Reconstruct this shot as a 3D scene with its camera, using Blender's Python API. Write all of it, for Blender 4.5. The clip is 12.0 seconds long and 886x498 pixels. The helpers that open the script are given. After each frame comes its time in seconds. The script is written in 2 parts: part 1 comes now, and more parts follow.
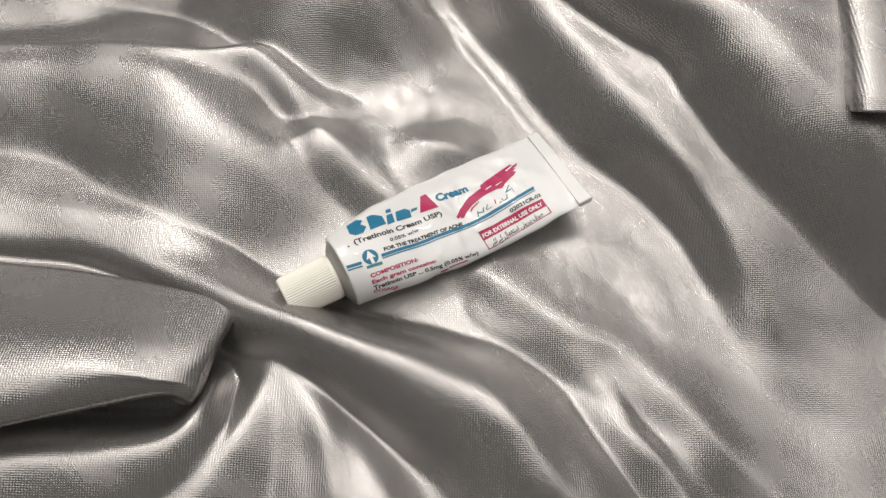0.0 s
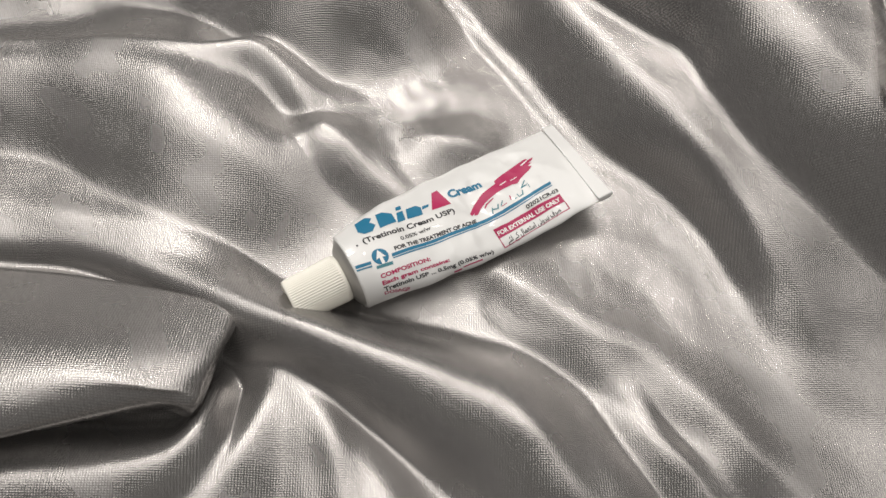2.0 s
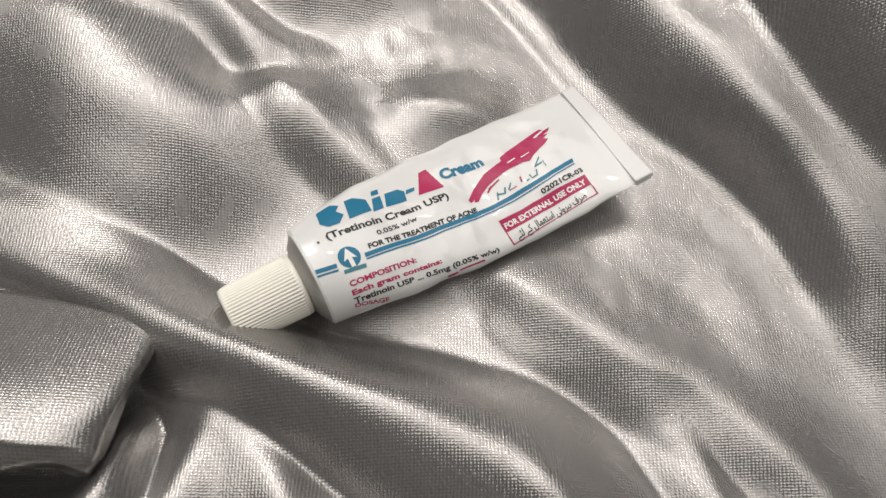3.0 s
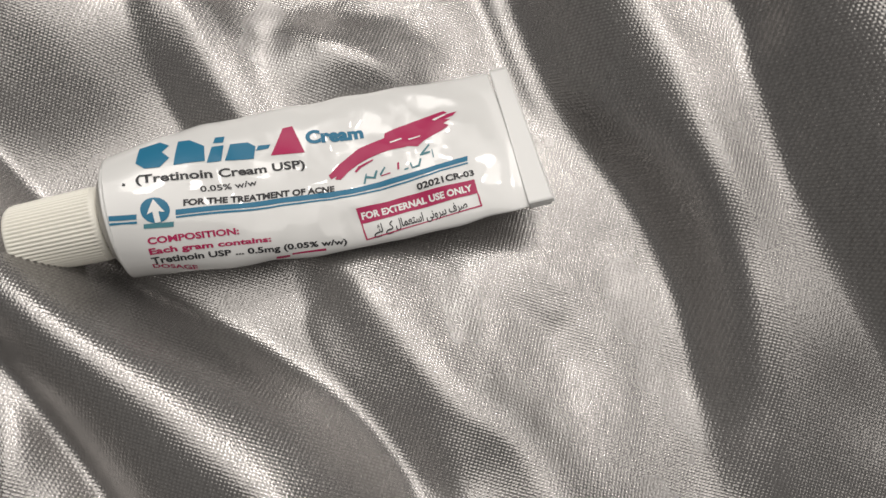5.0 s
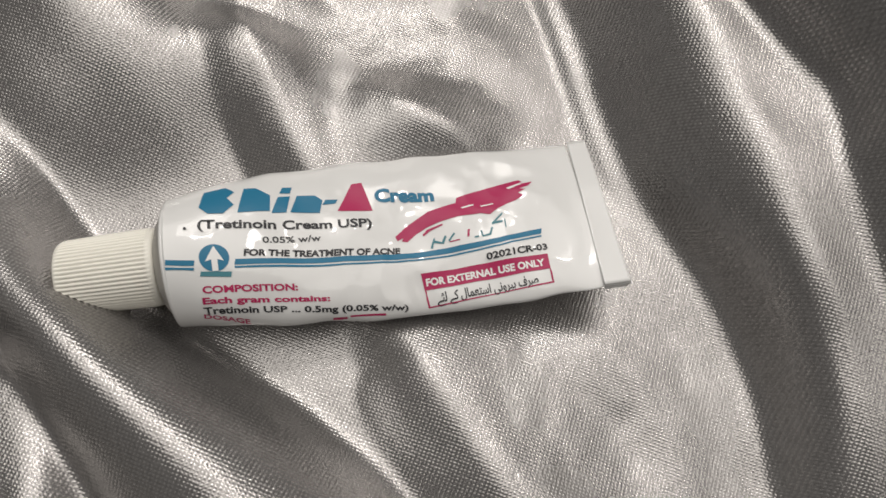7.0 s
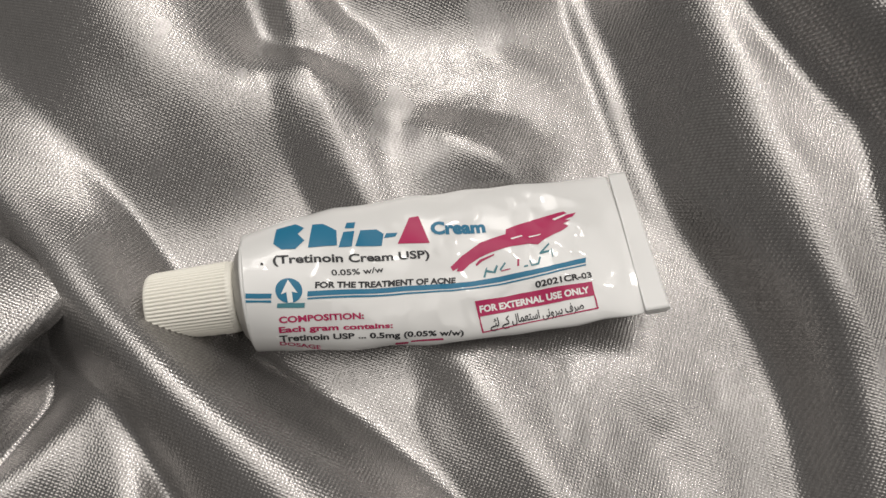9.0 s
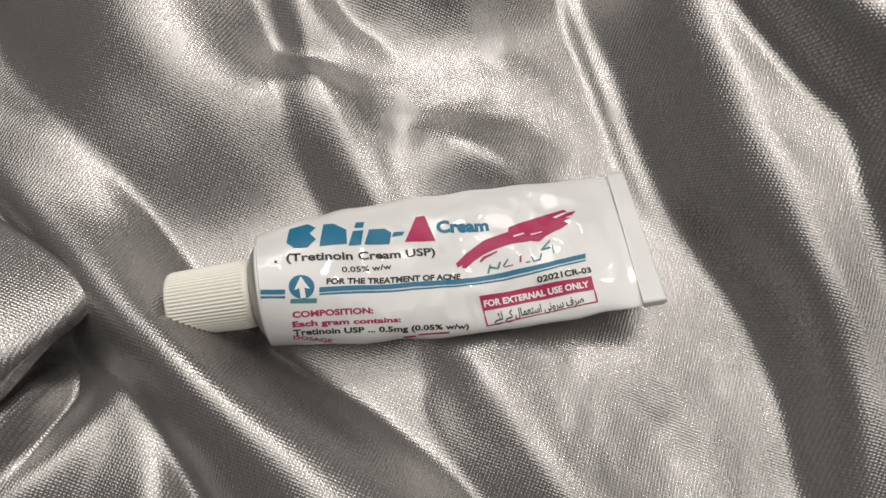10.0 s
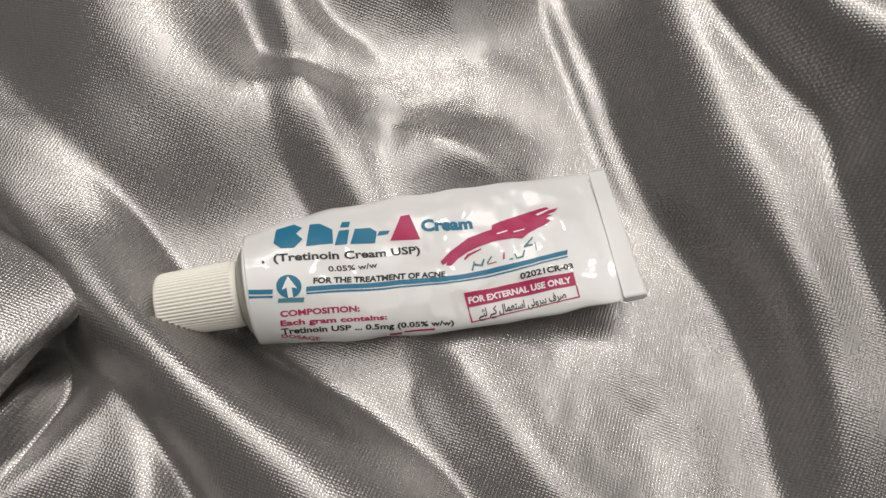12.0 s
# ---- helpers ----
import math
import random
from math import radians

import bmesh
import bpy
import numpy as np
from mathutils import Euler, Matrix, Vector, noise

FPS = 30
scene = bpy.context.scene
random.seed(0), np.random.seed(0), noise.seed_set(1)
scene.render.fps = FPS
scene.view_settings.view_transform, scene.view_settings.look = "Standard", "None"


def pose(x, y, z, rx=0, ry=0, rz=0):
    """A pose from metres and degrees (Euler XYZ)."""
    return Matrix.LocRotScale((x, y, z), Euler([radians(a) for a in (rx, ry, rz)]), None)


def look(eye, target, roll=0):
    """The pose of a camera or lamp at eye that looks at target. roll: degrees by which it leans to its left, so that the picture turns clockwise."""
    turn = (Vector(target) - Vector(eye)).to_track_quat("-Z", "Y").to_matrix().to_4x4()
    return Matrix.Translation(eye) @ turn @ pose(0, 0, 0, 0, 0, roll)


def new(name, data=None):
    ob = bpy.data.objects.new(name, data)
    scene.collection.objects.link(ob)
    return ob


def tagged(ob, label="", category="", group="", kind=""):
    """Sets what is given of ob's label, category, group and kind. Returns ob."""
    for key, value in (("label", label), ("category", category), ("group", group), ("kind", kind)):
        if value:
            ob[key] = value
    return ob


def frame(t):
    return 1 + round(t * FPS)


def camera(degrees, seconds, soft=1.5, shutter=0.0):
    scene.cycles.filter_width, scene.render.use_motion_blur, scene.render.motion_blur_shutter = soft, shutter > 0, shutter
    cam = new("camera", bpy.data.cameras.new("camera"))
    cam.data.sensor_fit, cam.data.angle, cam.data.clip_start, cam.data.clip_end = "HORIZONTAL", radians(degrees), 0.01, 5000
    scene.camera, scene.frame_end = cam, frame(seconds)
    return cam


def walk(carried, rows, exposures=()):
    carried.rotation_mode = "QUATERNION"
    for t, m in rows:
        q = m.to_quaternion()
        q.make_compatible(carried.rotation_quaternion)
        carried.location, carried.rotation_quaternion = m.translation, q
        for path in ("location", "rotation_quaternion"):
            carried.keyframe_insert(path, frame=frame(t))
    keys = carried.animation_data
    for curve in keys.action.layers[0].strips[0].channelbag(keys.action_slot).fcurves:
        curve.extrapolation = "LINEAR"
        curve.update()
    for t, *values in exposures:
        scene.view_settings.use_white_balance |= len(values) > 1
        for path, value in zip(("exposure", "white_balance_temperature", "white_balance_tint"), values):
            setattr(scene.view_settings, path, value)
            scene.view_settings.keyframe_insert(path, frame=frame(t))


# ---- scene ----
cam = camera(61.0, 12.0, shutter=0.4)
PATH = [
    (0, (-0.02221, -0.08088, 0.20624), (0.02717, -0.01346, 0.02454), 7.25),
    (0.5, (-0.02428, -0.08253, 0.20504), (0.02682, -0.01321, 0.02453), 6.86),
    (1, (-0.02437, -0.08046, 0.20777), (0.02615, -0.01336, 0.02627), 7.66),
    (1.5, (-0.02536, -0.08143, 0.20561), (0.02475, -0.01325, 0.02439), 6.87),
    (2, (-0.02312, -0.07799, 0.19470), (0.02661, -0.00817, 0.01400), 5.89),
    (2.5, (-0.01405, -0.06691, 0.17678), (0.03323, -0.00149, -0.00621), 6.52),
    (2.7, (-0.01228, -0.06364, 0.16475), (0.03774, 0.00152, -0.01760), 7.70),
    (4.3, (0.00754, -0.04240, 0.13692), (0.04655, 0.00842, -0.05254), 15.19),
    (4.5, (0.01128, -0.04397, 0.13776), (0.04775, 0.00315, -0.05316), 17.58),
    (5, (0.03821, -0.05174, 0.13847), (0.06563, -0.00302, -0.05356), 15.23),
    (5.5, (0.03794, -0.04553, 0.14228), (0.06827, 0.00494, -0.04886), 20.84),
    (6, (0.03353, -0.04555, 0.13134), (0.06065, 0.01597, -0.05702), 14.70),
    (6.5, (0.03597, -0.05067, 0.12821), (0.05930, 0.01780, -0.05825), 10.12),
    (7, (0.03033, -0.04793, 0.13025), (0.05713, 0.01967, -0.05607), 12.69),
    (7.5, (0.02711, -0.04538, 0.13248), (0.05247, 0.02377, -0.05346), 11.35),
    (7.7, (0.02433, -0.04261, 0.13459), (0.05015, 0.02408, -0.05219), 12.26),
    (9.5, (0.02419, -0.04323, 0.14492), (0.04312, 0.02161, -0.04333), 7.19),
    (10, (0.02421, -0.04764, 0.14780), (0.04279, 0.02042, -0.03934), 5.81),
    (10.5, (0.02574, -0.04872, 0.14980), (0.04492, 0.01849, -0.03759), 6.23),
    (11, (0.02611, -0.04973, 0.15088), (0.04578, 0.01841, -0.03613), 6.18),
    (11.5, (0.02539, -0.04771, 0.15236), (0.04647, 0.01785, -0.03541), 7.74),
    (12, (0.02560, -0.04768, 0.15093), (0.04589, 0.01797, -0.03689), 6.91),
]
EXPOSURES = ((0.0, 0.15), (2.5, 0.12), (4.5, -0.05), (6.5, -0.18), (12.0, -0.12))
walk(cam, [(t, look(eye, target, roll)) for t, eye, target, roll in PATH], EXPOSURES)

# ---- world and light ----
world = bpy.data.worlds.new("room_air")
scene.world = world
world.use_nodes = True
world.node_tree.nodes["Background"].inputs["Color"].default_value = (1.0, 0.97, 0.94, 1)
world.node_tree.nodes["Background"].inputs["Strength"].default_value = 0.12


def area_lamp(name, eye, target, sx, sy, power, colour=(1.0, 0.95, 0.9)):
    data = bpy.data.lights.new(name, "AREA")
    data.shape, data.size, data.size_y, data.energy, data.color = "RECTANGLE", sx, sy, power, colour
    ob = new(name, data)
    ob.matrix_world = look(eye, target)
    return ob


# Two added area lights, unseen, stand in for an unevenly lit ceiling.
area_lamp("ceiling_glow", (-0.15, 0.75, 1.5), (-0.15, 0.73, 0), 1.7, 2.2, 22.5)
# The dimmer one is added to lift the flat cloth on the right.
area_lamp("ceiling_glow", (1.2, 0.2, 1.5), (1.2, 0.18, 0), 0.95, 2.4, 10.5)
area_lamp("ceiling_lamp", (0.15, 1.0, 1.35), (0.03, 0, 0), 0.5, 0.5, 4)
area_lamp("ceiling_spot", (0.35, 0.75, 1.4), (0.03, 0, 0), 0.1, 0.1, 1.6)
area_lamp("ceiling_spot", (0.75, 0.45, 1.4), (0.03, 0, 0), 0.1, 0.1, 1.6)


# ---- materials ----
def material(name):
    m = bpy.data.materials.new(name)
    m.use_nodes = True
    return m, m.node_tree, m.node_tree.nodes["Principled BSDF"]


def satin():
    m, tree, p = material("satin")
    nodes, link = tree.nodes, tree.links.new
    where = nodes.new("ShaderNodeTexCoord")

    def threads(turn, across_mm, along_mm, detail):
        place = nodes.new("ShaderNodeMapping")
        place.inputs["Rotation"].default_value = (0, 0, radians(turn))
        place.inputs["Scale"].default_value = (1000 / across_mm, 1000 / along_mm, 1)
        link(where.outputs["UV"], place.inputs["Vector"])
        grain = nodes.new("ShaderNodeTexNoise")
        grain.noise_dimensions = "2D"
        grain.inputs["Scale"].default_value = 1.0
        grain.inputs["Detail"].default_value = detail
        link(place.outputs["Vector"], grain.inputs["Vector"])
        return grain.outputs["Fac"]

    def maths(kind, a, b):
        n = nodes.new("ShaderNodeMath")
        n.operation = kind
        for k, v in enumerate((a, b)):
            if isinstance(v, (int, float)):
                n.inputs[k].default_value = v
            else:
                link(v, n.inputs[k])
        return n.outputs[0]

    def rows_of(turn, period_mm, wobble):
        place = nodes.new("ShaderNodeMapping")
        place.inputs["Rotation"].default_value = (0, 0, radians(turn))
        link(where.outputs["UV"], place.inputs["Vector"])
        wave = nodes.new("ShaderNodeTexWave")
        wave.inputs["Scale"].default_value = 2 * math.pi / (20 * period_mm / 1000)
        wave.inputs["Distortion"].default_value = wobble
        wave.inputs["Detail"].default_value = 1.0
        wave.inputs["Detail Scale"].default_value = 0.6
        link(place.outputs["Vector"], wave.inputs["Vector"])
        return wave.outputs["Fac"]

    soft = threads(20, 18, 26, 3)
    # raised floats of the weave, broken up thread by thread
    regular = maths("MULTIPLY", rows_of(30, 0.66, 0.5), rows_of(-60, 0.55, 0.5))
    uneven = maths("ADD", maths("MULTIPLY", threads(30, 0.5, 4.0, 1), 0.5), maths("MULTIPLY", threads(-60, 0.45, 3.0, 1), 0.5))
    fleck = threads(12, 0.38, 0.5, 0)
    weave = maths("ADD", maths("MULTIPLY", regular, 0.55), maths("ADD", maths("MULTIPLY", uneven, 0.55), maths("MULTIPLY", fleck, 0.45)))
    tone = nodes.new("ShaderNodeValToRGB")
    tone.color_ramp.elements[0].position, tone.color_ramp.elements[0].color = 0.35, (0.275, 0.264, 0.256, 1)
    tone.color_ramp.elements[1].position, tone.color_ramp.elements[1].color = 1.0, (0.44, 0.427, 0.415, 1)
    link(weave, tone.inputs["Fac"])
    link(tone.outputs["Color"], p.inputs["Base Color"])
    link(maths("ADD", maths("MULTIPLY", soft, 0.12), 0.2), p.inputs["Roughness"])
    bump = nodes.new("ShaderNodeBump")
    bump.inputs["Strength"].default_value = 0.8
    bump.inputs["Distance"].default_value = 0.0001
    link(weave, bump.inputs["Height"])
    link(bump.outputs["Normal"], p.inputs["Normal"])
    p.inputs["Metallic"].default_value = 0.75
    p.inputs["Anisotropic"].default_value = 0.4
    return m


def plain(name, colour, rough=0.5, metal=0.0, coat=0.0):
    m, tree, p = material(name)
    p.inputs["Base Color"].default_value = (*colour, 1)
    p.inputs["Roughness"].default_value = rough
    p.inputs["Metallic"].default_value = metal
    p.inputs["Coat Weight"].default_value = coat
    p.inputs["Coat Roughness"].default_value = 0.06
    return m


SATIN = satin()
ENAMEL = plain("white_enamel", (0.71, 0.71, 0.695), 0.4, 0.0, 0.9)
CAP = plain("cap_plastic", (0.82, 0.8, 0.72), 0.45)
ALU = plain("bare_aluminium", (0.42, 0.41, 0.39), 0.5, 0.7)
BLUE = plain("print_blue", (0.004, 0.15, 0.27), 0.5)
TEAL = plain("print_teal", (0.05, 0.2, 0.24), 0.5)
CRIMSON = plain("print_crimson", (0.4, 0.01, 0.085), 0.5)
INK = plain("print_black", (0.015, 0.015, 0.018), 0.5)
PAPER = plain("print_white", (0.8, 0.8, 0.78), 0.3)

# ---- table under the cloth ----
WOOD = plain("table_top", (0.3, 0.27, 0.24), 0.5)
bm = bmesh.new()
bmesh.ops.create_cube(bm, size=1.0, matrix=Matrix.Translation((0.05, 0.02, -0.022)) @ Matrix.Diagonal((1.4, 1.0, 0.03, 1)))
bmesh.ops.bevel(bm, geom=bm.edges[:], offset=0.004, segments=2, affect="EDGES")
mesh = bpy.data.meshes.new("table_top")
bm.to_mesh(mesh)
bm.free()
mesh.materials.append(WOOD)
tagged(new("table_top", mesh), "plain table top under the cloth", "table", kind="structure")

# ---- cloth ----
X0, X1, Y0, Y1, STEP = -150.0, 260.0, -160.0, 190.0, 0.7
gx, gy = np.arange(X0, X1 + STEP, STEP), np.arange(Y0, Y1 + STEP, STEP)
GX, GY = np.meshgrid(gx, gy)
POWER = 7.0
folds_sum = np.zeros_like(GX)


def spline(rows, n=14):
    """A smooth row of points through the given ones."""
    p = np.array(rows, float)
    p = np.vstack([2 * p[0] - p[1], p, 2 * p[-1] - p[-2]])
    out = []
    for i in range(1, len(p) - 2):
        u = np.linspace(0, 1, n, endpoint=False)[:, None]
        a, b, c, d = p[i - 1:i + 3]
        out.append(0.5 * (2 * b + (c - a) * u + (2 * a - 5 * b + 4 * c - d) * u ** 2 + (3 * b - a - 3 * c + d) * u ** 3))
    return np.vstack(out + [p[-2:-1]])


def across(rows, reach=None):
    """For each point of the sheet: the signed way to the line (left is plus) and the line's other values there."""
    line = spline(rows, 8)
    reach = reach or line[:, 3:5].max() + 2
    ix = np.where((gx > line[:, 0].min() - reach) & (gx < line[:, 0].max() + reach))[0]
    iy = np.where((gy > line[:, 1].min() - reach) & (gy < line[:, 1].max() + reach))[0]
    if not len(ix) or not len(iy):
        return None
    part_ = np.ix_(iy, ix)
    x, y = GX[part_], GY[part_]
    best, sign, vals = np.full(x.shape, 1e9), np.ones(x.shape), np.zeros(x.shape + (3,))
    for a, b in zip(line[:-1], line[1:]):
        dx, dy = b[0] - a[0], b[1] - a[1]
        u = np.clip(((x - a[0]) * dx + (y - a[1]) * dy) / (dx * dx + dy * dy + 1e-9), 0, 1)
        d = np.hypot(x - a[0] - u * dx, y - a[1] - u * dy)
        nearer = d < best
        best = np.where(nearer, d, best)
        sign = np.where(nearer, np.where(dx * (y - a[1]) - dy * (x - a[0]) > 0, 1.0, -1.0), sign)
        vals = np.where(nearer[..., None], a[2:5] + u[..., None] * (b[2:5] - a[2:5]), vals)
    return part_, best, sign, vals


def softened(z, mm):
    """Heights rounded off over that width."""
    k = np.exp(-0.5 * (np.arange(-int(3 * mm / STEP) - 1, int(3 * mm / STEP) + 2) * STEP / mm) ** 2)
    k /= k.sum()
    n = len(k) // 2
    z = np.pad(z, n, mode="edge")
    z = sum(w * z[i:i + len(z) - 2 * n] for i, w in enumerate(k))
    return sum(w * z[:, i:i + z.shape[1] - 2 * n] for i, w in enumerate(k))


def risen(rows, soft, full=0.0):
    """The heights of one fold along its crest, over the whole sheet."""
    z = np.zeros_like(GX)
    found = across(rows)
    if found:
        part_, d, sign, v = found
        t = np.clip(d / np.where(sign > 0, v[..., 1], v[..., 2]), 0, 1)
        z[part_] = np.maximum(v[..., 0], 0) * ((1 - full) * (0.15 * (1 + np.cos(np.pi * t)) + 0.7 * (1 - t)) + full * (1 - t * t))
        z = softened(z, soft)
    return z


def fold(rows, soft, full=0.0):
    """A fold along a crest: rows of x, y, height and the width on its left and on its right, in millimetres; full makes it a round roll."""
    global folds_sum
    folds_sum = folds_sum + risen(rows, soft, full) ** POWER


def ripple(rows, soft):
    """A small wrinkle on top of the folds."""
    global ripples
    ripples = ripples + risen(rows, soft)


def terrace(rows, soft, fall=0.35, ease=0.0):
    """A step of the cloth: it rises on the line's right over the given width, and sinks slowly on its left; ease rounds its top."""
    global terraces
    part_, d, sign, v = across(rows, 1000)
    rise = np.clip(1 - d / v[..., 2], 0, 1)
    rise = (1 - ease) * (0.75 * rise + 0.25 * rise * rise * (3 - 2 * rise)) + ease * (1 - (1 - rise) ** 2)
    z = np.zeros_like(GX)
    z[part_] = np.maximum(v[..., 0], 0) * np.where(sign > 0, 1 - fall * (1 - np.exp(-(d / v[..., 1]) ** 2)), rise)
    away = np.zeros_like(GX)
    away[part_] = np.clip((d - 4) / 9, 0, 1) * (sign > 0)
    away = softened(away, 2)
    terraces = terraces + softened(z, soft) * (1 - away) + softened(z, 6) * away


ripples = np.zeros_like(GX)
terraces = np.zeros_like(GX)

fold([(-101, 129, 16, 20, 26), (-72, 117, 16, 20, 28), (-48, 105, 17, 24, 32), (-28, 93, 20, 34, 42), (-18, 80, 22, 38, 46), (-14, 64, 21, 38, 42), (-9, 51, 18.5, 34, 34), (1, 43, 14, 26, 29), (12, 39, 9, 16, 24), (23, 28, 3, 10, 14)], 5, 0.3)  # back left fold
fold([(-100, 141, 15, 6, 16), (-55, 119, 15, 6, 18), (-25, 100, 18, 6, 20), (-4, 87, 20, 7, 24), (10, 81, 18, 11, 28), (15, 73, 14, 13, 26), (19, 62, 8.5, 13, 20), (24, 56, 3.5, 12, 10)], 2.4)  # back lip
fold([(33, 116, 28, 36, 40), (42, 97, 28, 36, 42), (53, 88, 26, 30, 36)], 3)  # top mound
fold([(-10, 144, 5, 14, 14), (3, 119, 6, 14, 14), (17, 98, 7, 14, 14), (23, 84, 6, 12, 12)], 3)  # top left swell
fold([(-109, 80, 6, 42, 8), (-76, 58, 7, 40, 7), (-58, 45, 8, 32, 6), (-43, 27, 10, 24, 7), (-28, 6, 15.5, 15, 11), (-15, -10, 18.5, 12, 13), (-3, -25, 19, 14, 16), (9, -39, 17.5, 17, 20), (20, -56, 15.5, 20, 23), (25, -76, 13, 20, 25), (26, -95, 10, 20, 26)], 1.5, 0.75)  # long roll
fold([(-109, 66, 4, 8, 10), (-80, 46, 5, 8, 10), (-62, 32, 6, 8, 10), (-48, 17, 8, 7, 9), (-38, 6, 8, 6, 8)], 1.2, 0.6)  # under roll
fold([(51, -56, 2, 8, 10), (49, -76, 6, 8, 12), (53, -91, 6, 8, 12), (54, -106, 5, 8, 12)], 2)  # low ridge
fold([(-24, -13, 8, 9, 12), (-21, -26, 8.5, 9, 26), (-18, -41, 8, 9, 32), (-16, -56, 8, 9, 34), (-16, -76, 8, 9, 34)], 2.5, 0.6)  # front bulge
fold([(-25, -14, 8, 10, 8), (-35, -23, 9, 18, 10), (-46, -30, 10, 22, 12), (-60, -36, 10, 24, 14), (-74, -42, 10, 24, 14)], 2.2)  # front ridge
fold([(-128, 3, 15, 14, 24), (-92, -8, 15, 14, 24), (-74, -17, 15, 13, 24), (-59, -21.5, 15, 10, 20), (-51, -20.5, 14.5, 7, 13), (-46, -16.5, 13.5, 6, 9), (-42, -11, 9, 5, 6)], 1.4, 0.7)  # lower lip
ripple([(238.0, 49.3, 8, 14, 8), (221.7, 18.7, 9, 14, 8), (201.4, -6.3, 9, 14, 7), (190.5, -25.1, 9, 14, 7), (188.7, -42.0, 6, 14, 7)], 1.5)  # corner
ripple([(24.0, 56.9, 0.2, 3, 5), (25.6, 44.6, 0.3, 3, 6), (27.1, 32.0, 0.3, 3, 6), (28.9, 19.7, 0.2, 3, 5), (29.2, 11.8, 0.1, 3, 4)], 0.5)  # crease to the tube
ripple([(11.3, 45.7, 0.1, 3, 3), (17.1, 45.5, 0.35, 3, 4), (22.9, 43.2, 0.3, 3, 4), (26.8, 35.3, 0.1, 3, 3)], 0.5)  # cross wrinkle
ripple([(-80, 74, 0.4, 14, 8), (-66, 63, 1.6, 15, 9), (-50, 50, 2.2, 16, 9), (-34, 38, 2.4, 16, 9), (-21, 23, 2, 13, 8), (-9, 9, 0.3, 10, 6)], 2)  # swell behind the cap
ripple([(37, 35, 0.2, 8, 8), (43, 28.5, 3.8, 12, 14), (50, 23.5, 5.2, 13, 14), (57, 19.5, 4.2, 13, 12), (64, 14, 0.2, 9, 9)], 1.4)  # hump above the tube
ripple([(75.6, 104.1, 1.5, 7, 3), (78.8, 74.6, 1.8, 7, 3), (80.7, 52.8, 2, 7, 3), (82.3, 31.6, 2, 7, 3), (84.2, 13.9, 1.4, 7, 3), (87.2, 0.4, 0.2, 6, 3)], 0.7)  # foot ridge
ripple([(56, 104, 1, 24, 30), (58, 74, 1.6, 24, 34), (60, 50, 2, 22, 34), (64, 32, 1.8, 18, 24), (70, 18, 0.3, 10, 10)], 3)  # rise beside the fold
ripple([(7.6, 56.4, 0.3, 14, 12), (14.1, 49.5, 3.2, 14, 14), (19.9, 41.2, 3, 14, 14), (24.2, 30.1, 0.3, 10, 10)], 4)  # dimple two
ripple([(27.2, -14.4, 0.2, 5, 6), (30.9, -24.4, 0.8, 5, 8), (33.1, -33.4, 0.6, 5, 8), (39.8, -40.9, 0.2, 5, 5)], 0.8)  # wrinkle below
ripple([(62.0, -18.7, 0.3, 6, 8), (73.7, -22.8, 1.2, 8, 10), (81.6, -32.4, 1.3, 8, 10), (82.1, -46.2, 1, 8, 9), (79.2, -58.6, 0.2, 6, 6)], 1.5)  # swirl
ripple([(52.8, -64.7, 0.5, 4, 5), (52.6, -74.5, 2, 4, 6), (53.3, -82.7, 2, 4, 6), (54.0, -90.7, 0.5, 4, 5)], 1)  # streak
ripple([(20.0, -52.0, 0.5, 7, 7), (21.4, -61.5, 2.5, 8, 9), (21.8, -75.1, 2.5, 8, 9), (21.7, -84.8, 1, 8, 8)], 1.5)  # roll ripple
ripple([(-18.7, -27.1, 0.6, 5, 6), (-20.7, -36.4, 1.6, 5, 6), (-23.9, -47.9, 1.4, 5, 6), (-27.0, -57.4, 0.5, 5, 5)], 1.2)  # front ripple
terrace([(95, 138, 21.4, 13, 28), (101, 80, 21.4, 13, 22), (101, 50, 21.4, 13, 18), (103, 23, 21.4, 13, 18), (105.5, 3, 20.5, 12, 16), (107.5, -18, 18.6, 12, 10), (109, -33, 15.8, 12, 9.5), (108, -50, 12, 12, 10), (107, -68, 7, 13, 12), (106, -85, 3, 14, 14), (107, -100, 1, 14, 13), (106, -120, 0.1, 14, 9), (109, -148, 0, 14, 9)], 1.7, 0.0, 0.4)  # fold right of the tube
terrace([(90, 126, 16.2, 16, 11), (109, 65, 16.2, 16, 8), (122, 30, 17.1, 16, 9), (132, 17, 19.8, 16, 14), (138, 5, 22.5, 18, 20), (140, -9, 23.4, 18, 21), (142, -23, 23.4, 18, 22), (148, -40, 22.5, 18, 23), (155, -54, 21, 18, 26), (162, -68, 19.8, 20, 29), (169, -84, 18, 20, 29), (178, -105, 16, 20, 28), (194, -161, 14, 20, 28)], 1.4, 0.04, 0.8)  # outer fold
terrace([(10, 101, 0.3, 40, 8), (15, 72, 2, 36, 9), (17, 58, 4.2, 34, 9), (18, 47, 5.6, 33, 10), (21, 35, 6.6, 32, 11), (24, 24, 6.8, 30, 11), (27, 15, 5.6, 28, 10), (29, 8, 3.4, 24, 8), (31, -1, 0.1, 20, 8), (36, -38, 0, 20, 8)], 0.6, 1.0)  # crease above the tube
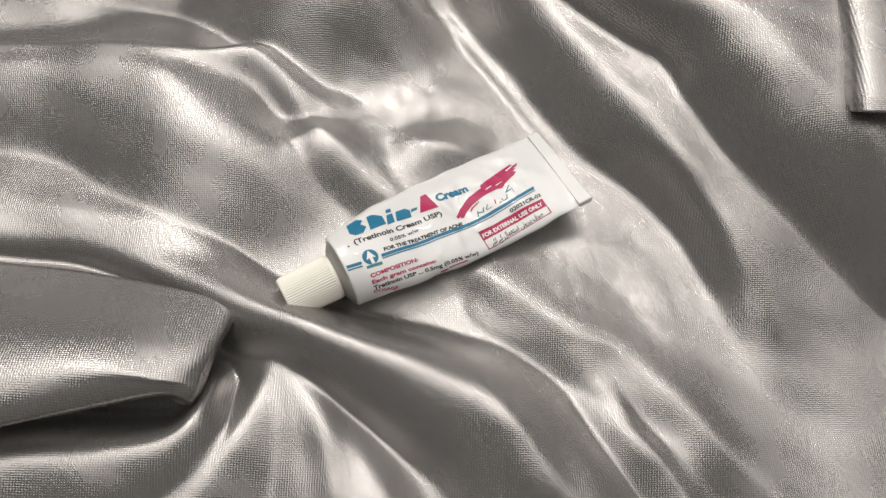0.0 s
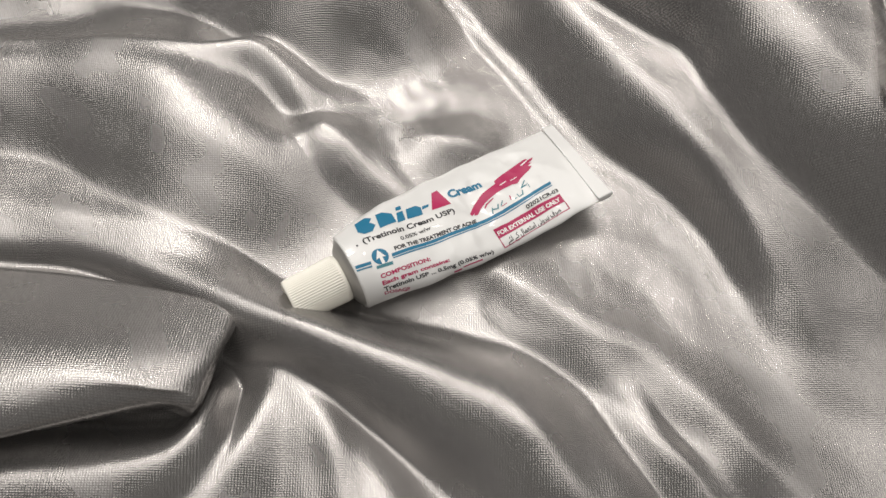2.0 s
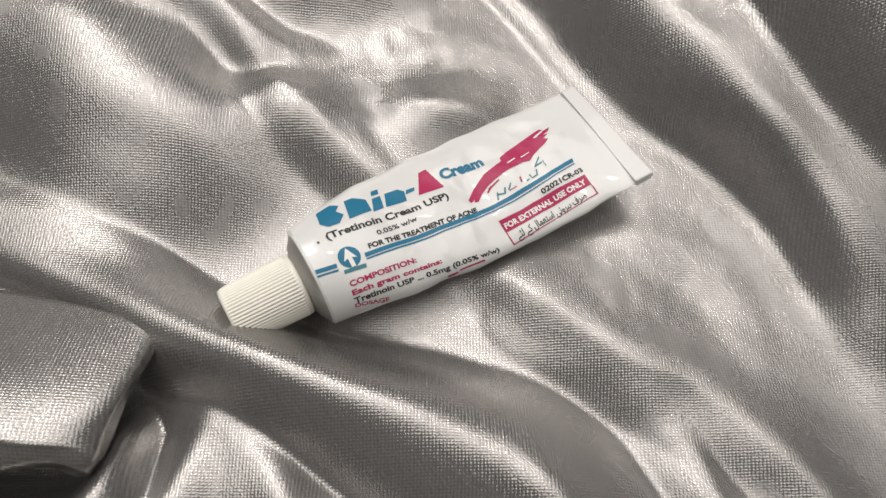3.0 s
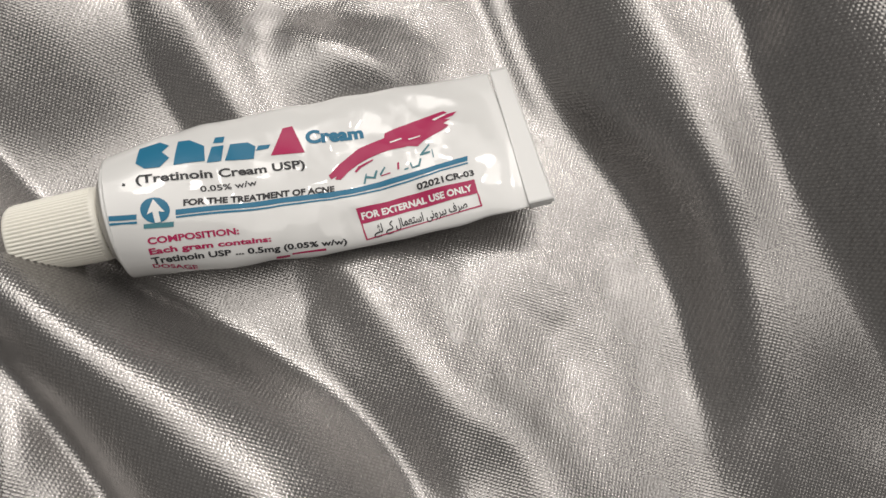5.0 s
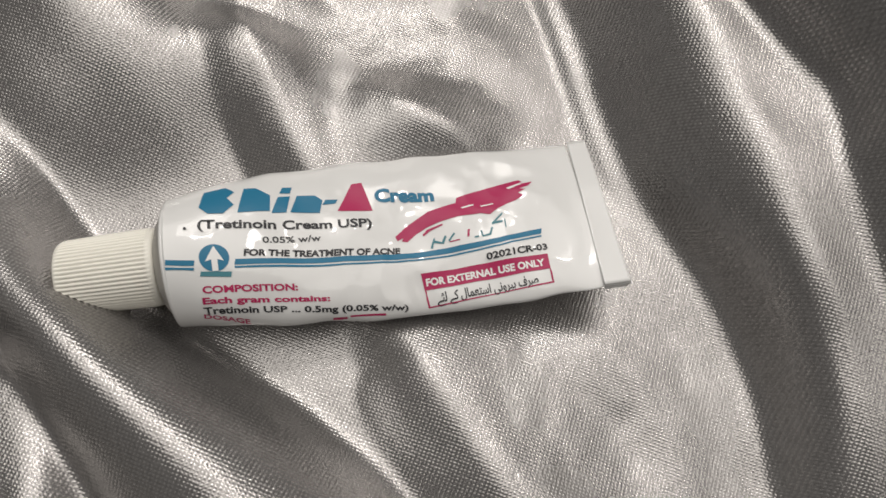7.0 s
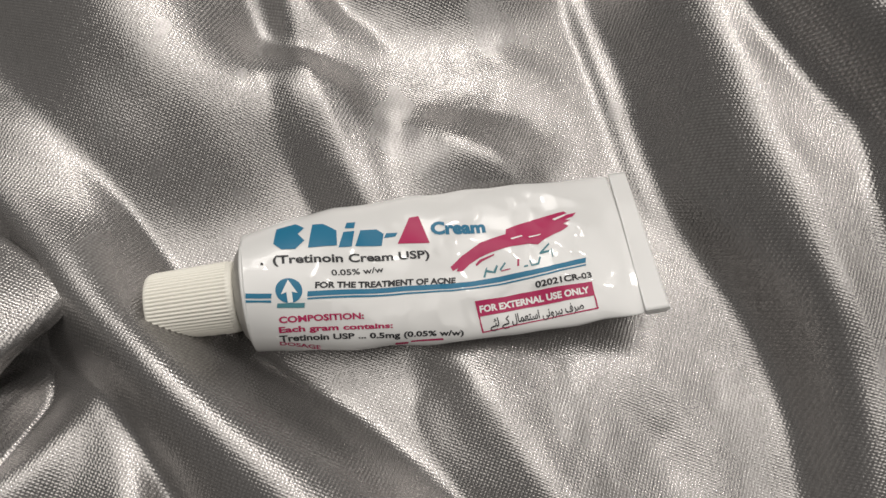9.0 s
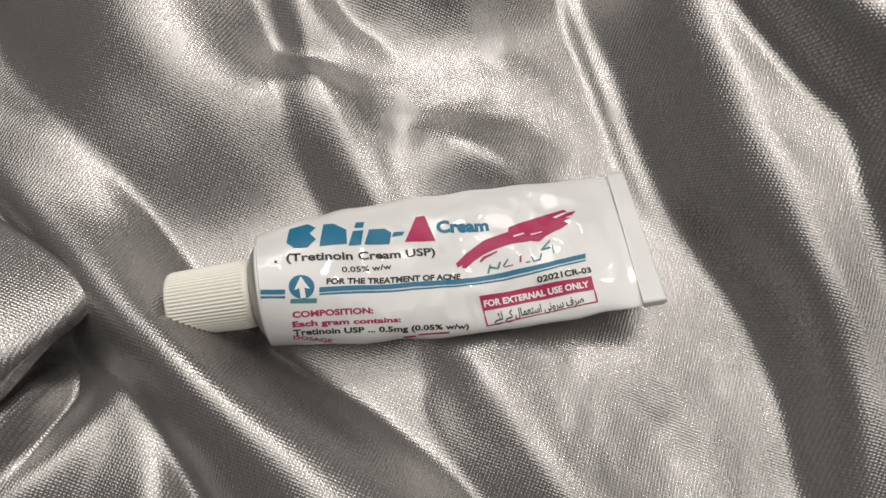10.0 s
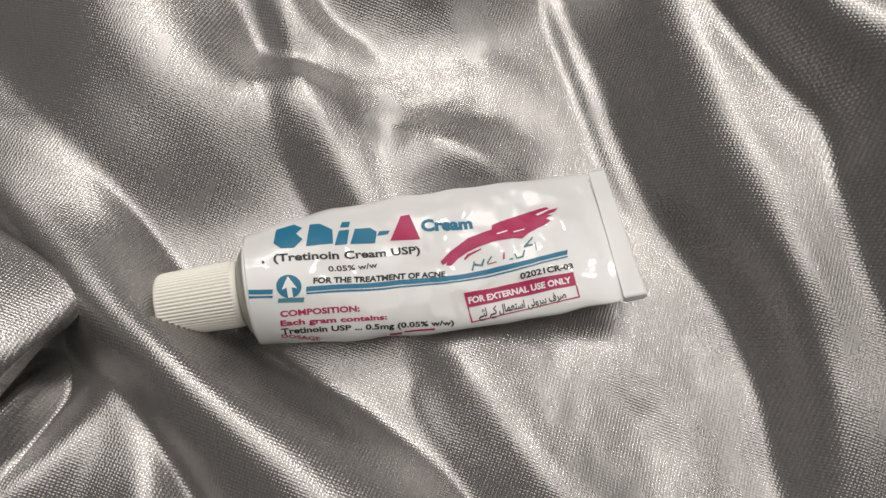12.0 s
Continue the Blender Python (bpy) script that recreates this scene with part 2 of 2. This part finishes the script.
terrace([(22, 4, 0, 12, 5), (33, -8, 2, 12, 7), (39, -17, 5, 14, 10), (42, -24, 6.5, 16, 13), (47, -35, 6.5, 16, 13), (52, -46, 6.5, 15, 13), (60, -55, 6, 13, 15), (64, -67, 6, 11, 14), (67, -79, 6, 11, 14), (69, -91, 6, 11, 14), (73, -103, 4, 11, 13), (77, -121, 2, 11, 10), (86, -150, 0, 11, 9)], 0.7, 0.9)  # wrinkle below the tube
FLAP = [
    spline([(-121, 84, 7), (-87, 54, 7), (-60, 34, 8), (-37, 14, 10), (-30, 6, 11), (-28, 5, 10)], 12),
    spline([(-120, 61, 16), (-87, 38, 16), (-61, 20, 16), (-41, 6, 15), (-33, 0, 13.5), (-30, -0, 10)], 12),
    spline([(-119, 40, 23), (-87, 24, 23), (-63, 9, 23), (-46, -3, 20), (-38, -7, 16.5), (-36, -5, 11)], 12),
    spline([(-120, 24, 27), (-88, 12, 27), (-64, -0, 26), (-50, -10, 22), (-43, -12, 17.5), (-41, -11, 12)], 12),
    spline([(-121, 14, 27), (-90, 5, 27), (-66, -4, 25), (-50, -11, 21), (-45, -15, 17.5), (-44, -14, 12)], 12),
    spline([(-124, 10, 24), (-93, -0, 24), (-68, -7, 22), (-52, -12, 19), (-47, -16, 16), (-46, -15, 11)], 12),
    spline([(-127, 10, 20), (-95, -0, 20), (-70, -7, 18.5), (-53, -12, 16), (-48, -16, 13.5), (-48, -15, 8)], 12),
    spline([(-128, 14, 17), (-96, 4, 17), (-70, -5, 15.5), (-55, -10, 13), (-50, -15, 11.5), (-49, -14, 6)], 12),
    spline([(-128, 26, 14), (-95, 14, 14), (-69, 3, 12), (-56, -6, 10), (-51, -12, 9), (-50, -12, 5)], 12),
]
HEM = [
    spline([(183, 26, 38), (185, 19, 44), (197, 13, 45), (219, 4, 44)], 12),
    spline([(169, 2, 38), (168, -4, 44), (175, -10, 46), (197, -19, 44)], 12),
    spline([(157, -17, 37), (155, -22, 43), (160, -27, 45), (181, -35, 43)], 12),
    spline([(148, -29, 37), (147, -33, 42), (152, -37, 44), (171, -46, 42)], 12),
    spline([(146, -35, 36), (144, -38, 41), (149, -42, 42.5), (167, -51, 41)], 12),
]

# slow swells of the cloth, below a millimetre
swell = sum(a * np.sin(GX * p + GY * q + r) for a, p, q, r in ((0.35, 0.09, 0.05, 0.4), (0.3, -0.06, 0.11, 1.7), (0.16, 0.21, -0.13, 2.2), (0.12, 0.12, 0.27, 0.9), (0.06, 0.43, 0.31, 4.0)))
# crumpled patches: cloth that was pressed together, with small irregular dents
crumple = np.zeros_like(GX)
for k in range(16):
    length, way, phase = random.uniform(3.5, 10), random.uniform(0, math.pi), random.uniform(0, 6.28)
    crumple += 0.004 * length * np.sin((GX * math.cos(way) + GY * math.sin(way)) * 6.283 / length + phase + 1.5 * np.sin(0.19 * GY + 0.13 * GX + k))
crumple *= sum(a * np.exp(-((GX - x) / u) ** 2 - ((GY - y) / v) ** 2) for a, x, y, u, v in ((1.0, 46, 38, 26, 22), (0.6, 80, -36, 18, 20), (0.7, 10, 45, 10, 9), (0.6, 58, -30, 12, 14)))
HEIGHT = crumple + softened(folds_sum ** (1 / POWER), 0.8) + terraces + ripples + swell - 1.6


def sheet_mesh(name, x, y, z):
    n, m = z.shape
    verts = np.column_stack([x.ravel(), y.ravel(), z.ravel()]) / 1000
    i = (np.arange(n - 1)[:, None] * m + np.arange(m - 1)).ravel()
    faces = np.column_stack([i, i + 1, i + m + 1, i + m])
    mesh = bpy.data.meshes.new(name)
    mesh.vertices.add(len(verts))
    mesh.vertices.foreach_set("co", verts.ravel())
    mesh.loops.add(faces.size)
    mesh.loops.foreach_set("vertex_index", faces.ravel())
    mesh.polygons.add(len(faces))
    mesh.polygons.foreach_set("loop_start", np.arange(0, faces.size, 4))
    mesh.polygons.foreach_set("use_smooth", np.ones(len(faces), bool))
    uv = mesh.uv_layers.new(name="UVMap")
    uv.data.foreach_set("uv", verts[faces.ravel()][:, :2].ravel())
    mesh.update(calc_edges=True)
    mesh.validate()
    return mesh


cloth = new("satin_cloth", sheet_mesh("satin_cloth", GX, GY, HEIGHT))
cloth.data.materials.append(SATIN)
tagged(cloth, "silver-grey satin cloth lying in soft folds", "cloth")


def part(name, bm, mat, parent, label=""):
    mesh = bpy.data.meshes.new(name)
    for f in bm.faces:
        f.smooth = True
    bm.to_mesh(mesh)
    bm.free()
    ob = new(name, mesh)
    mesh.materials.append(mat)
    ob.parent = parent
    return tagged(ob, label)


# the turned-over fold of the cloth, lofted back to front
def lofted(name, curves, label):
    """A layer of the cloth through curves laid back to front."""
    p = np.array([spline([row[k] for row in curves], 8) for k in range(len(curves[0]))])
    ob = new(name, sheet_mesh(name, p[..., 0], p[..., 1], p[..., 2]))
    ob.data.materials.append(SATIN)
    ob.parent = cloth
    rim = ob.modifiers.new("thickness", "SOLIDIFY")
    rim.thickness, rim.offset = 0.0004, 0
    return tagged(ob, label)


lofted("turned_fold", FLAP, "turned-over fold with a dark hollow")
lofted("cloth_hem", HEM, "straight hem of the satin")


# ---- tube ----
START, LENGTH = 2.9, 75.0


def smooth_table(x, xs, ys):
    """A smooth curve through a few values."""
    i = int(np.clip(np.searchsorted(xs, x) - 1, 0, len(xs) - 2))
    u = min(max((x - xs[i]) / (xs[i + 1] - xs[i]), 0.0), 1.0)
    slope = [(ys[min(k + 1, len(ys) - 1)] - ys[max(k - 1, 0)]) / (xs[min(k + 1, len(xs) - 1)] - xs[max(k - 1, 0)]) for k in (i, i + 1)]
    h = xs[i + 1] - xs[i]
    return ((1 + 2 * u) * (1 - u) ** 2 * ys[i] + u * (1 - u) ** 2 * h * slope[0] + u * u * (3 - 2 * u) * ys[i + 1] + u * u * (u - 1) * h * slope[1])


def centre(s):
    return smooth_table(s, (0, 12, 25, 45, 62, 79), (8.0, 8.6, 7.0, 5.1, 6.1, 8.4))


def half_height(s):
    return smooth_table(s, (0, 6, 12, 25, 45, 62, 72, 75), (10.1, 9.2, 7.8, 5.6, 3.9, 2.8, 1.1, 0.7))


def half_width(s):
    return smooth_table(s, (0, 6, 12, 25, 45, 62, 75), (10.4, 11.4, 12.6, 14.2, 15.2, 15.4, 15.1)) + min(max(s - 8, 0) / 12, 1) * 0.4 * noise.noise((s * 0.13, 2.0, 5.0))


def side(s):
    return smooth_table(s, (0, 12, 25, 45, 62, 75), (0.0, 0.5, 0.9, 0.9, 0.5, 0.0)) + min(max(s - 8, 0) / 12, 1) * 0.4 * noise.noise((s * 0.12, 9.0, 1.0))


def dent(s, y):
    """Crumples of the thin metal, stronger towards the crimp."""
    k = float(np.interp(s, (4, 18, 45, 66, 73), (0.0, 0.5, 1.0, 1.0, 0.0)))
    soft = noise.noise((s * 0.11, y * 0.13, 3.1)) * 1.15
    crease = (0.35 - abs(noise.noise((s * 0.10 + y * 0.07, y * 0.09 - s * 0.05, 7.7)))) * 0.9
    fine = (0.25 - abs(noise.noise((s * 0.26 - y * 0.1, y * 0.22 + s * 0.08, 1.3)))) * 0.28
    return k * (soft + crease + fine)


def twist(s):
    return radians(float(np.interp(s, (0, 45, 78), (0, 0, -11))))


def body_point(s, a):
    y, z, w = half_width(s) * math.cos(a), half_height(s) * math.sin(a), twist(s)
    z += dent(s, y) * max(math.sin(a), 0)
    return (s, side(s) + y * math.cos(w) - z * math.sin(w), centre(s) + y * math.sin(w) + z * math.cos(w))


def top_z(x, y):
    """The height of the tube's upper side over a place of its label."""
    w, c = twist(x), 0.0
    y -= side(x)
    for _ in range(4):
        a = max(-0.999, min(0.999, (y + half_height(x) * math.sqrt(1 - c * c) * math.sin(w)) / (half_width(x) * math.cos(w))))
        c = a
    b = half_width(x) * c
    rise = math.sqrt(1 - c * c)
    return centre(x) + b * math.sin(w) + (half_height(x) + dent(x, b)) * rise * math.cos(w)

tube = new("cream_tube")
tagged(tube, "white metal cream tube with printed label, lying on satin", "tube")


def rings(bm, loops, close_start=True, close_end=True):
    rows = [[bm.verts.new(Vector(p) / 1000) for p in loop] for loop in loops]
    n = len(rows[0])
    for a, b in zip(rows[:-1], rows[1:]):
        for k in range(n):
            bm.faces.new((a[k], b[k], b[(k + 1) % n], a[(k + 1) % n]))
    if close_start:
        bm.faces.new(rows[0])
    if close_end:
        bm.faces.new(rows[-1][::-1])
    return rows


bm = bmesh.new()
rings(bm, [[body_point(s, 2 * math.pi * k / 120) for k in range(120)] for s in np.linspace(START, LENGTH, 190)])
part("tube_body", bm, ENAMEL, tube)

cz = centre(0)


def lathe(name, prof, mat, label="", n=96, ribs=0, depth=0.0):
    """A part turned about the tube's long axis: rows of x, radius and how far the ribs show."""
    bm = bmesh.new()
    loops = []
    for x, r, k in prof:
        ring = []
        for j in range(n):
            a = 2 * math.pi * j / n
            q = r + (depth * k * (abs(math.cos(a * ribs / 2)) - 0.6) if ribs else 0)
            ring.append((x, q * math.cos(a), cz + q * math.sin(a)))
        loops.append(ring)
    rings(bm, loops)
    return part(name, bm, mat, tube, label)


lathe("rolled_edge", [(START - 0.3, 9.8, 0), (START - 0.3, 10.1, 0), (START - 0.1, 10.3, 0), (START + 0.2, 10.35, 0), (START + 0.35, 10.1, 0)], ENAMEL)
lathe("shoulder", [(START + 0.2, 9.9, 0), (START - 0.3, 9.7, 0), (START - 1.6, 7.7, 0), (START - 2.2, 6.0, 0), (START - 3.4, 5.2, 0), (START - 4.5, 5.2, 0)], ALU, "bare aluminium shoulder")
lathe("cap", [(0.6, 5.9, 0), (0.4, 6.45, 0), (-0.5, 6.55, 0), (-0.65, 6.45, 1), (-13.6, 6.05, 1), (-14.2, 6.0, 0.5), (-14.6, 5.9, 0), (-14.85, 5.7, 0), (-14.95, 5.3, 0), (-14.6, 4.9, 0), (-14.6, 1.0, 0)], CAP, "cream-white ribbed plastic screw cap", 336, 56, 0.42)


def crimp_strip(name, x0, x1, lift, thick, label=""):
    """A folded strip of metal across the tube's flat end."""
    bm = bmesh.new()
    loops = []
    w = twist(LENGTH)
    for y in np.linspace(-15.3, 15.3, 41):
        bend = 0.2 * math.sin(y * 0.21 + 0.6)
        start = x0 + y * 0.04
        ring = []
        for x, dz in ((start + 0.1, 0), (start, 0.25), (start, 0.75), (start + 0.1, 1), (start + 0.3, 1), (x1 - 0.3, 1), (x1 - 0.1, 1), (x1, 0.75), (x1, 0.25), (x1 - 0.1, 0)):
            z = lift + thick * dz + bend
            ring.append((x + y * 0.012, y * math.cos(w) - z * math.sin(w), centre(LENGTH) + y * math.sin(w) + z * math.cos(w)))
        loops.append(ring)
    rings(bm, loops)
    return part(name, bm, ENAMEL, tube, label)


crimp_strip("crimp_fold", 74.5, 78.6, 0.45, 0.5)
crimp_strip("crimp_fold", 74.8, 78.9, -0.35, 0.65)
crimp_strip("crimp_fold", 75.0, 78.5, -1.1, 0.55)


# ---- print on the tube ----
def laid(bm, name, mat, lift=0.10):
    """Lays a flat shape, in millimetres, on the tube's upper side."""
    bmesh.ops.triangulate(bm, faces=bm.faces[:])
    for _ in range(6):
        long_edges = [e for e in bm.edges if e.calc_length() > 0.55]
        if not long_edges:
            break
        bmesh.ops.subdivide_edges(bm, edges=long_edges, cuts=1)
        bmesh.ops.triangulate(bm, faces=[f for f in bm.faces if len(f.verts) > 3])
    for v in bm.verts:
        x, y = v.co.x, v.co.y
        v.co = Vector((x, y, top_z(x, y) + lift)) / 1000
    bm.normal_update()
    if sum(f.normal.z for f in bm.faces) < 0:
        bmesh.ops.reverse_faces(bm, faces=bm.faces[:])
    return part(name, bm, mat, tube)


def shape(points, mat, name, smooth=0):
    bm = bmesh.new()
    bm.faces.new([bm.verts.new((x, y, 0)) for x, y in points])
    return laid(bm, name, mat, 0.15 if name == "brush_gap" else 0.10)


def glyphs(text, bold):
    curve = bpy.data.curves.new("letters", "FONT")
    curve.body, curve.size, curve.offset, curve.resolution_u = text, 1.0, bold, 3
    ob = bpy.data.objects.new("letters", curve)
    scene.collection.objects.link(ob)
    bpy.context.view_layer.update()
    mesh = bpy.data.meshes.new_from_object(ob.evaluated_get(bpy.context.evaluated_depsgraph_get()))
    bpy.data.objects.remove(ob)
    bm = bmesh.new()
    bm.from_mesh(mesh)
    bpy.data.meshes.remove(mesh)
    return bm


def word(text, x0, y0, x1, y1, height, mat, bold=0.0, slant=0.0, name="printed_line"):
    """A line of letters from one end of its baseline to the other, with the height of its capitals."""
    bm = glyphs(text, bold)
    lo, hi = min(v.co.x for v in bm.verts), max(v.co.x for v in bm.verts)
    long_, turn = math.hypot(x1 - x0, y1 - y0), math.atan2(y1 - y0, x1 - x0)
    for v in bm.verts:
        u, h = (v.co.x - lo) / (hi - lo) * long_, v.co.y * height / 0.73
        u += slant * h
        v.co = (x0 + u * math.cos(turn) - h * math.sin(turn), y0 + u * math.sin(turn) + h * math.cos(turn), 0)
    return tagged(laid(bm, name, mat, 0.15 if mat == PAPER else 0.10), kind="stuff")


def emblem(x, y, r):
    bm = bmesh.new()
    bm.faces.new([bm.verts.new((x + r * math.cos(a), y + r * math.sin(a) * 0.95, 0)) for a in np.linspace(0, 2 * math.pi, 40, endpoint=False)])
    laid(bm, "emblem_disc", BLUE)
    bm = bmesh.new()
    bm.faces.new([bm.verts.new((x + r * a, y + r * b, 0)) for a, b in ((0.02, 0.82), (-0.62, -0.25), (-0.2, -0.12), (-0.2, -0.92), (0.2, -0.92), (0.2, -0.12), (0.62, -0.25))])
    laid(bm, "emblem_arrow", PAPER, 0.15)


SCRIPT = "\ufebb\ufeae\ufed1 \ufe91\ufbff\ufeae\ufeed\ufee7\ufbfd \ufe8d\ufeb3\ufe98\ufecc\ufee4\ufe8e\ufedd \ufb90\ufbaf \ufedf\ufe8c\ufbaf"[::-1]
shape([(8.7, 6.0), (9.3, 9.5), (12.7, 10.3), (14.2, 9.1), (13.0, 7.8), (14.1, 6.3), (12.4, 4.6), (10.0, 4.7)], BLUE, "brand_block", 0)
shape([(14.6, 4.7), (15.7, 9.8), (17.6, 9.8), (19.9, 8.1), (19.7, 4.9)], BLUE, "brand_block", 0)
shape([(19.9, 4.5), (21.1, 7.7), (23.1, 7.9), (22.3, 4.6)], BLUE, "brand_block", 0)
shape([(21.4, 8.5), (21.9, 9.8), (23.5, 9.8), (23.1, 8.5)], BLUE, "brand_block", 0)
shape([(22.9, 4.6), (24.2, 8.0), (27.2, 8.0), (28.4, 7.0), (27.7, 4.5)], BLUE, "brand_block", 0)
shape([(28.3, 6.1), (28.9, 7.1), (31.0, 7.1), (30.5, 6.3)], BLUE, "brand_block", 0)
shape([(30.7, 4.7), (33.7, 10.2), (35.5, 10.3), (36.7, 4.3)], CRIMSON, "brand_block", 0)
word('Cream', 37.3, 6.1, 47.9, 5.6, 2.5, BLUE, 0.05, 0, "printed_line")
word('(Tretinoin Cream USP)', 8.4, 2.0, 36.2, 1.2, 1.6, INK, 0.03, 0, "printed_line")
word('0.05% w/w', 18.1, -0.8, 27.4, -0.7, 1.1, INK, 0.02, 0, "printed_line")
word('FOR THE TREATMENT OF ACNE', 15.0, -2.9, 40.3, -3.9, 1.1, INK, 0.045, 0.12, "printed_line")
word('COMPOSITION:', 8.2, -8.1, 22.7, -8.7, 1, CRIMSON, 0.035, 0, "printed_line")
word('Each gram contains:', 7.9, -9.5, 27.6, -10.7, 0.85, CRIMSON, 0.035, 0, "printed_line")
word('Tretinoin USP ... 0.5mg (0.05% w/w)', 7.7, -10.7, 40.4, -13.3, 0.85, INK, 0.03, 0, "printed_line")
word('DOSAGE', 7.5, -11.0, 14.4, -12.4, 0.4, CRIMSON, 0.03, 0, "printed_line")
word('02021CR-03', 55.0, -7.0, 65.9, -6.7, 1.15, INK, 0.03, 0, "printed_line")
shape([(13.7, -3.4), (21.7, -3.5), (30.4, -3.7), (39.3, -3.9), (48.6, -3.8), (57.9, -3.4), (65.7, -2.6), (65.4, -3.6), (57.7, -4.4), (48.4, -4.8), (39.2, -4.9), (30.2, -4.6), (21.6, -4.4), (13.5, -4.3)], BLUE, "stripe", 0)
shape([(13.5, -4.5), (21.6, -4.6), (30.2, -4.9), (39.1, -5.1), (48.3, -5.1), (57.6, -4.7), (65.4, -3.9), (65.3, -4.2), (57.5, -5.0), (48.2, -5.4), (39.1, -5.4), (30.1, -5.2), (21.5, -5.0), (13.5, -4.8)], BLUE, "stripe", 0)
shape([(3.4, -2.8), (5.6, -3.1), (7.7, -3.3), (7.5, -4.1), (5.4, -3.9), (3.3, -3.6)], BLUE, "stripe", 0)
shape([(3.2, -3.9), (5.4, -4.2), (7.5, -4.4), (7.4, -4.8), (5.3, -4.5), (3.2, -4.3)], BLUE, "stripe", 0)
shape([(43.3, -7.7), (47.8, -7.6), (52.2, -7.5), (56.7, -7.5), (61.1, -7.5), (65.6, -7.5), (65.6, -10.2), (61.2, -10.2), (56.8, -10.3), (52.4, -10.3), (48.0, -10.4), (43.6, -10.5)], CRIMSON, "warning_band", 0)
shape([(43.6, -10.5), (43.7, -11.2), (43.7, -12.0), (43.8, -12.7), (43.9, -13.4), (44.2, -13.4), (44.1, -12.7), (44.0, -12.0), (43.9, -11.3), (43.9, -10.5)], CRIMSON, "box_line", 0)
shape([(65.6, -10.2), (65.7, -10.8), (65.7, -11.5), (65.7, -12.1), (65.7, -12.8), (65.5, -12.7), (65.4, -12.1), (65.4, -11.4), (65.4, -10.8), (65.4, -10.1)], CRIMSON, "box_line", 0)
shape([(43.9, -13.4), (49.4, -13.2), (54.9, -13.0), (60.3, -12.9), (65.7, -12.8), (65.8, -12.5), (60.3, -12.7), (54.9, -12.8), (49.5, -13.0), (44.0, -13.2)], CRIMSON, "box_line", 0)
word('FOR EXTERNAL USE ONLY', 44.0, -9.8, 64.8, -9.5, 1.2, PAPER, 0.04, 0, "printed_line")
word(SCRIPT, 45.5, -12.7, 63.1, -12.4, 1.6, INK, 0.02, 0, "printed_line")
shape([(39.9, -0.7), (42.4, 1.3), (46.3, 3.4), (51.5, 4.5), (51.8, 5.5), (55.2, 6.4), (60.2, 7.3), (63.9, 7.8), (64.4, 7.3), (62.4, 6.6), (66.3, 7.2), (65.3, 6.3), (63.4, 5.7), (64.6, 5.5), (63.0, 4.9), (63.9, 4.3), (62.4, 3.5), (60.6, 3.0), (58.6, 2.2), (57.2, 1.4), (55.4, 1.8), (51.3, 1.6), (47.6, 1.0), (45.7, 0.5), (43.6, -0.5), (41.9, -1.8), (40.9, -1.6), (41.3, -1.0), (40.2, -1.5)], CRIMSON, "brush_stroke", 0)
shape([(44.7, -0.7), (45.6, 0.1), (48.5, 0.7), (48.4, 0.4), (46.0, -0.3), (44.9, -1.0)], CRIMSON, "brush_stroke", 0)
shape([(61.1, 6.3), (63.7, 7.0), (64.0, 6.7), (61.6, 5.9)], PAPER, "brush_gap", 0)
shape([(55.7, 3.3), (58.1, 3.5), (58.2, 3.3), (55.9, 3.0)], PAPER, "brush_gap", 0)
shape([(52.2, 3.4), (54.6, 3.8), (54.6, 3.5), (52.4, 3.1)], PAPER, "brush_gap", 0)
shape([(45.7, -3.4), (46.5, -1.7), (46.8, -1.6), (46.1, -3.5)], TEAL, "script_stroke", 0)
shape([(46.5, -2.0), (47.8, -2.6), (48.5, -1.5), (48.8, -1.7), (48.1, -3.0), (46.4, -2.5)], TEAL, "script_stroke", 0)
shape([(49.0, -2.4), (50.1, -1.3), (50.3, -1.5), (49.1, -2.8)], TEAL, "script_stroke", 0)
shape([(53.6, -2.5), (54.4, -2.4), (54.4, -2.7), (53.6, -2.8)], TEAL, "script_stroke", 0)
shape([(55.1, -1.5), (55.2, -2.5), (56.3, -2.3), (56.9, -1.1), (57.2, -1.2), (56.5, -2.7), (55.0, -2.8), (54.8, -1.6)], TEAL, "script_stroke", 0)
shape([(57.1, -0.3), (59.3, 1.4), (59.3, 1.0), (57.9, -0.1), (59.2, -0.1), (59.0, -0.5), (57.1, -0.6)], TEAL, "script_stroke", 0)
shape([(59.6, 0.2), (59.5, -1.6), (59.3, -1.6), (59.4, 0.1)], TEAL, "script_stroke", 0)
shape([(52.6, -1.1), (53.0, -1.0), (52.7, -2.4), (52.3, -2.4)], CRIMSON, "script_stroke", 0)
shape([(49.2, -2.7), (50.9, -2.6), (51.0, -2.8), (49.2, -2.9)], CRIMSON, "script_stroke", 0)
emblem(10.6, -3.0, 2.25)
shape([(8.2, -5.7), (8.4, -5.0), (13.0, -5.3), (12.8, -6.1)], TEAL, "name_bar", 0)
shape([(6.4, 2.4), (6.8, 2.3), (6.8, 1.8), (6.3, 1.9)], INK, "dot", 0)
shape([(27.6, -13.2), (27.7, -13.0), (30.1, -13.2), (30.0, -13.4)], CRIMSON, "hidden_line", 0)
shape([(30.5, -13.3), (30.5, -13.1), (36.5, -13.4), (36.5, -13.7)], CRIMSON, "hidden_line", 0)
